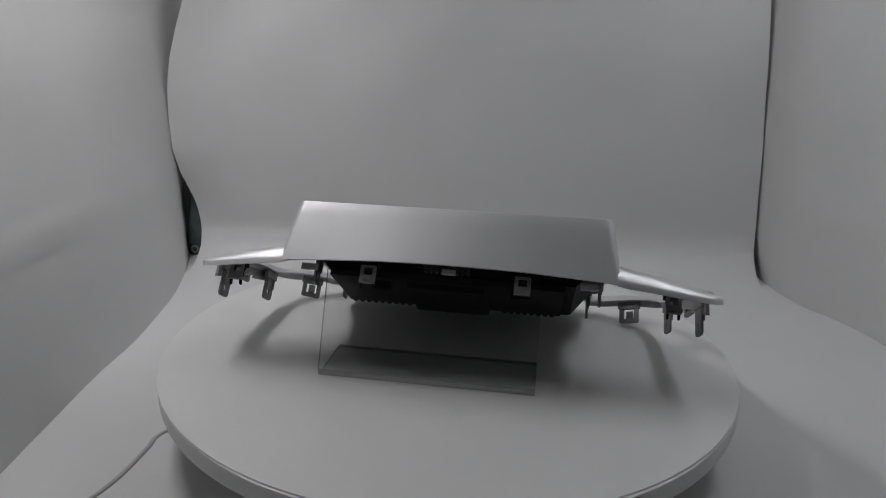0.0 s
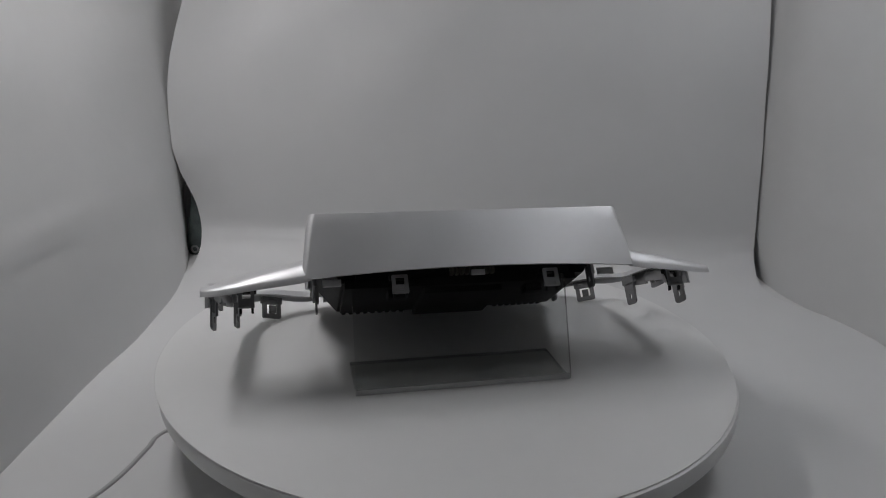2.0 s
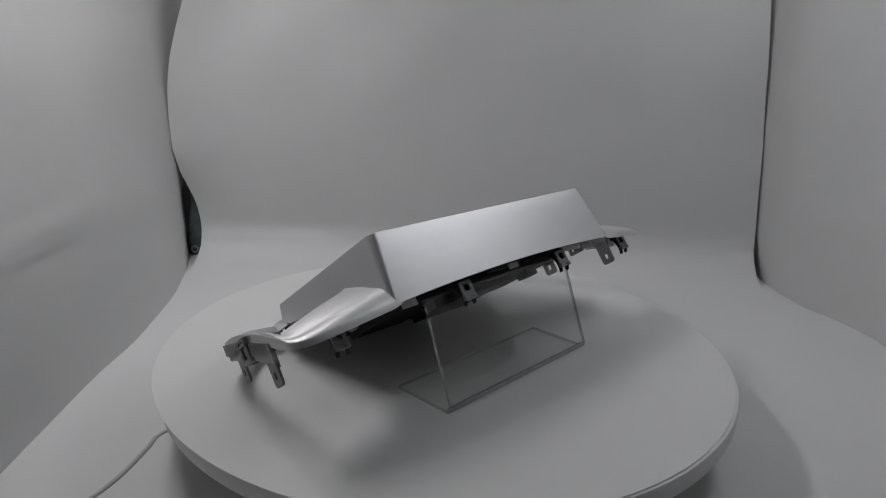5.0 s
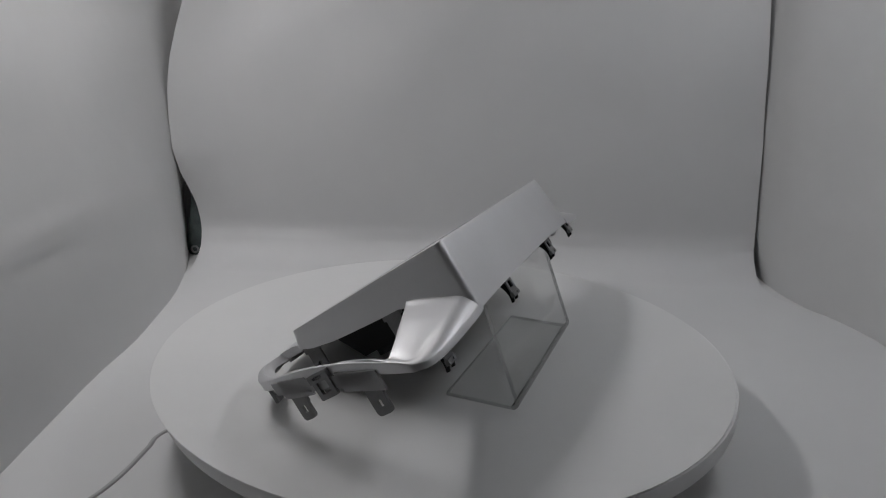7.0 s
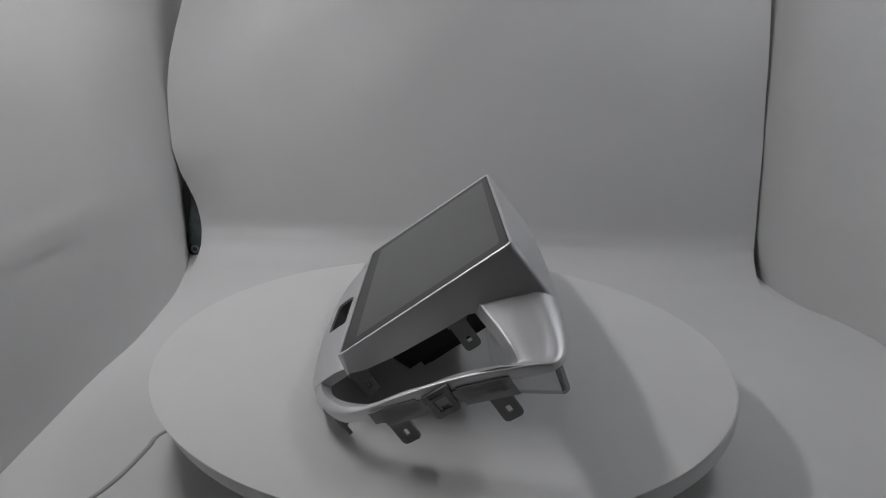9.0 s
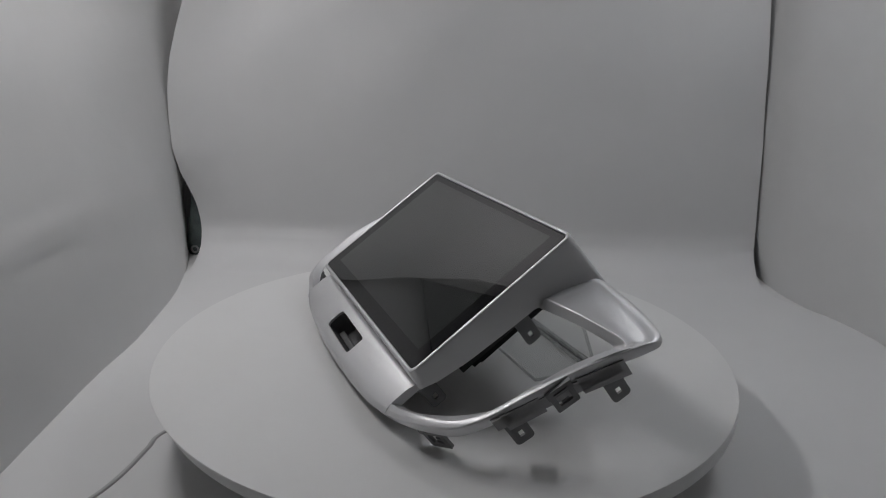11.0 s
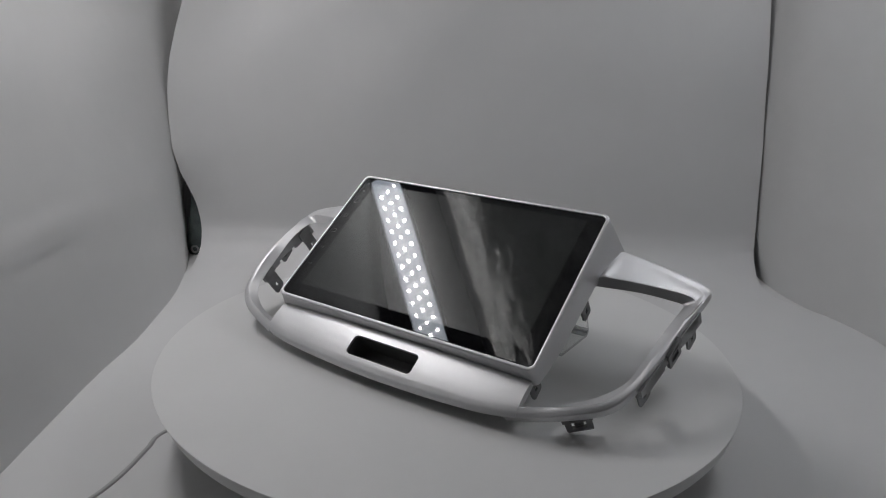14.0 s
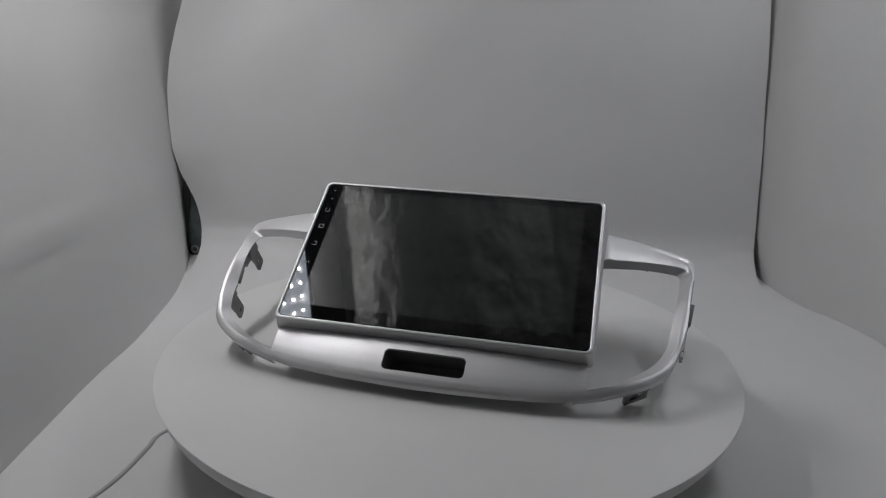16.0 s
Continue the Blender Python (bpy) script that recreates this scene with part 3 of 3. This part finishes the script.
def prong_clip(u, v, n, width, depth, name="prong_clip"):
    """A pair of curved prongs under the rear edge with a metal spring between."""
    bm = bmesh.new()
    base = Matrix.Translation(Vector((u, v, n)) * MM)
    box(bm, -width * 0.7 * MM, width * 0.7 * MM, -4 * MM, 2 * MM, -3.5 * MM, 0.5 * MM, base, 0.0004)
    for k in (-1, 1):
        loops = []
        for i in range(7):
            g = i / 6
            dz = -depth * g
            dy = -2.5 + 3.5 * math.sin(g * 2.6)
            w, t = 1.1 - 0.3 * g, 2.6 - 1.4 * g
            cx = k * width * 0.42
            loops.append([base @ (Vector((cx + a * w, dy + b * t, dz)) * MM) for a, b in ((-1, -1), (1, -1), (1, 1), (-1, 1))])
        loft(bm, loops, True, True, True)
    clip = part(name, bm, BLACK, RADIO, "black pronged spring clip")
    bm = bmesh.new()
    m = base @ Matrix.Translation((0, 2.6 * MM, 0)) @ Matrix.Rotation(radians(90), 4, "X")
    plate_ring(bm, m, width * 1.15, depth * 0.78, 1.0, width * 0.62, depth * 0.30, 0.4, 1.4, (0, -depth * 0.42), (0, -depth * 0.30))
    plate_ring(bm, m, width * 1.15, depth * 0.2, 0.5, width * 0.5, depth * 0.08, 0.2, 3.2, (0, -depth * 0.72), (0, -depth * 0.72))
    part("spring", bm, CLIPMAT, clip, "small grey spring")
    return clip


def screen():
    bm = bmesh.new()
    slab(bm, 125.6, 73.6, 4.2, -2.2, 0.2, 0.5)
    g = part("touch_glass", bm, GLASSBLACK, RADIO, "glossy black cover glass", True)
    for f in g.data.polygons:
        f.use_smooth = abs(f.normal.z) < 0.95
    bm = bmesh.new()
    loft(bm, [[(x * MM, (y + 3.0) * MM, z * MM) for x, y in rr(111.5, 64.0, 0.6, 3, 3)] for z in (-0.5, 0.215)], True, True, True)
    part("display_area", bm, LCD, g, "dark grey unlit display", True)
    # screen-printed keys down one side
    def mark(name, build):
        bm = bmesh.new()
        build(bm)
        part(name, bm, ICON, g, "pale printed key mark")

    def ringmark(cx, cy, r, wd, a0=0.0, a1=math.tau):
        def f(bm):
            n = 20
            lo = [[(Vector((cx + q * math.cos(a0 + (a1 - a0) * i / n), cy + q * math.sin(a0 + (a1 - a0) * i / n), z)) * MM) for q, z in
                   ((r - wd, 0.2), (r - wd, 0.23), (r, 0.23), (r, 0.2))] for i in range(n + 1)]
            loft(bm, lo, True, a1 - a0 < 6, a1 - a0 < 6)
        return f

    def bar(*boxes):
        def f(bm):
            for x0, x1, y0, y1 in boxes:
                box(bm, x0 * MM, x1 * MM, y0 * MM, y1 * MM, 0.2 * MM, 0.23 * MM)
        return f
    x = -118.5
    mark("microphone_dot", ringmark(x, 66, 0.9, 0.85))
    mark("reset_dot", ringmark(x, 56, 0.9, 0.85))
    mark("power_key", ringmark(x, 42, 2.4, 0.5, radians(120), radians(420)))
    mark("home_key", bar((x - 2.2, x + 2.2, 20.6, 21.1), (x - 2.2, x - 1.7, 21.1, 24.4), (x + 1.7, x + 2.2, 21.1, 24.4), (x - 2.2, x + 2.2, 24.4, 24.9)))
    mark("back_key", bar((x - 2.4, x + 2.0, 1.0, 1.5), (x + 1.5, x + 2.0, 1.5, 4.6), (x - 1.4, x + 2.0, 4.6, 5.1)))
    mark("volume_up_key", bar((x - 2.2, x - 0.2, -18.3, -17.8), (x - 1.45, x - 0.95, -19.0, -17.0), (x + 0.8, x + 2.0, -19, -17)))
    mark("volume_down_key", bar((x - 2.2, x - 0.2, -38.3, -37.8), (x + 0.8, x + 2.0, -39, -37)))


def chassis():
    bm = bmesh.new()
    box(bm, -122 * MM, 122 * MM, -70 * MM, 70 * MM, -14 * MM, -2.4 * MM, None, 0.002)
    part("rear_tray", bm, BLACK, RADIO, "black screen back shell")
    bm = bmesh.new()
    box(bm, -90 * MM, 92 * MM, -42 * MM, 46 * MM, -47 * MM, -13 * MM, None, 0.0012)
    box(bm, -30 * MM, 36 * MM, -30 * MM, 40 * MM, -58 * MM, -46 * MM, None, 0.001)
    box(bm, -94 * MM, 101 * MM, -30 * MM, 46.4 * MM, -53 * MM, -46 * MM, None, 0.0006)
    body = part("chassis", bm, BLACK, RADIO, "matte black metal electronics chassis")
    bm = bmesh.new()
    box(bm, -1.9 * MM, 1.9 * MM, -36.5 * MM, -29.5 * MM, -53 * MM, -46 * MM, None, 0.0009)
    fin = part("heat_sink_fin", bm, BLACK, body)
    xs = [98.5 - 6.6 * i for i in range(9)] + [-44 - 6.2 * i for i in range(8)]
    for i, x in enumerate(xs):
        ob = fin if i == 0 else new("heat_sink_fin", fin.data)
        ob.parent = body
        ob.location = (x * MM, 0, 0)
    for k in (-1, 1):
        bm = bmesh.new()
        loft(bm, [[(k * px * MM, yy * MM, pz * MM) for px, pz in ((88, -47), (88, -20), (124, -14), (124, -20), (103, -47))] for yy in (-46, 44)], True, True, True)
        part("side_bracket", bm, BLACK, RADIO, "black slanted side bracket")
    for x, w in ((58, 8), (-58, 7)):
        bm = bmesh.new()
        box(bm, (x - w) * MM, (x + w) * MM, 26 * MM, 40 * MM, -60 * MM, -50 * MM, None, 0.0008)
        part("foot_block", bm, BLACK, RADIO)
    bm = bmesh.new()
    for i in range(9):
        box(bm, (-18 + i * 4.2) * MM, (-15.2 + i * 4.2) * MM, 60 * MM, 66 * MM, -50 * MM, -44 * MM, None, 0.0004)
    part("connector", bm, WIRE, RADIO, "small pale wire connector")
    bm = bmesh.new()
    box(bm, -8 * MM, 3 * MM, 70 * MM, 72 * MM, -53.5 * MM, -49 * MM, None, 0.0004)
    part("foam_pad", bm, FOIL, RADIO, "pale foam tape pad")
    for x in (112, -112):
        bm = bmesh.new()
        box(bm, (x - 7) * MM, (x + 7) * MM, 66 * MM, 68 * MM, -56.5 * MM, -51 * MM, None, 0.0004)
        part("foam_pad", bm, FOIL, RADIO, "pale foam tape pad")
    bm = bmesh.new()
    box(bm, -121 * MM, 121 * MM, 70 * MM, 74.5 * MM, -47 * MM, -12 * MM, None, 0.001)
    part("top_rib", bm, BLACK, RADIO, "black inner stiffening rib")


def clips():
    for k in (-1, 1):
        tab_clip(k * 203, 21.5, -43, -73.5, (k * 0.12, 1), 14)
        tab_clip(k * 190.5, -45, -28, -56.5, (k * 0.2, 1), 14)
        square_clip(k * 202, -10.5, -31.5, 17, (k * 0.16, 1))
        square_clip(k * 162, -89.5, -20, 19, (k * 0.86, 0.5))
        tab_clip(k * 120, -73, -14, -41, (0, 1), 13, "inner_tab")
        tab_clip(k * 124.5, 10, -22, -52, (0, 1), 13, "inner_tab")
        prong_clip(k * 61, 72, -51, 11, 19)
        prong_clip(k * 175, 61, -53, 10, 19)
        bm = bmesh.new()
        for a, b, dn in ((-56, 30, 9.0), (-50, -24, 13.5), (2, 34, 14.0)):
            p0 = Vector((k * (206.0 + 0.14 * (a - 8)), a, 0))
            p1 = Vector((k * (206.0 + 0.14 * (b - 8)), b, 0))
            z0 = mix([(-54, -22), (-25, -28), (8, -36.5), (40, -47)], a)
            z1 = mix([(-54, -22), (-25, -28), (8, -36.5), (40, -47)], b)
            loops = []
            for p, z in ((p0, z0), (p1, z1)):
                q = p.x - k * 2.6
                loops.append([Vector((q + k * 1.0, p.y, z)) * MM, Vector((q - k * 1.4, p.y, z)) * MM,
                              Vector((q - k * 1.4, p.y, z - dn)) * MM, Vector((q + k * 1.0, p.y, z - dn)) * MM])
            loft(bm, loops, True, True, True)
        part("side_skirt", bm, BACKPLASTIC, RADIO, "grey stepped plastic skirt")
        bm = bmesh.new()
        for x0, x1 in ((20, 62), (78, 112)):
            box(bm, min(k * x0, k * x1) * MM, max(k * x0, k * x1) * MM, (-113.5 + x0 * 0.07) * MM, (-111 + x0 * 0.07) * MM, -20.5 * MM, -12.5 * MM, None, 0.0005)
        part("lip_rib", bm, BACKPLASTIC, RADIO)


fascia()
housing()
screen()
chassis()
clips()


# ---------------- movement: all that stands on the disc turns with it ----------------
def motions():
    seat = pose(*CENTRE, TILT, 0, 0)
    walk(DISC_OB, [(t, pose(DISC_X, 0, 0, 0, 0, a)) for t, a in AXIS])
    walk(STAND_OB, [(t, pose(0, 0, 0, 0, 0, a)) for t, a in AXIS])
    walk(RADIO, [(t, pose(0, 0, 0, 0, 0, a) @ seat) for t, a in AXIS])


motions()
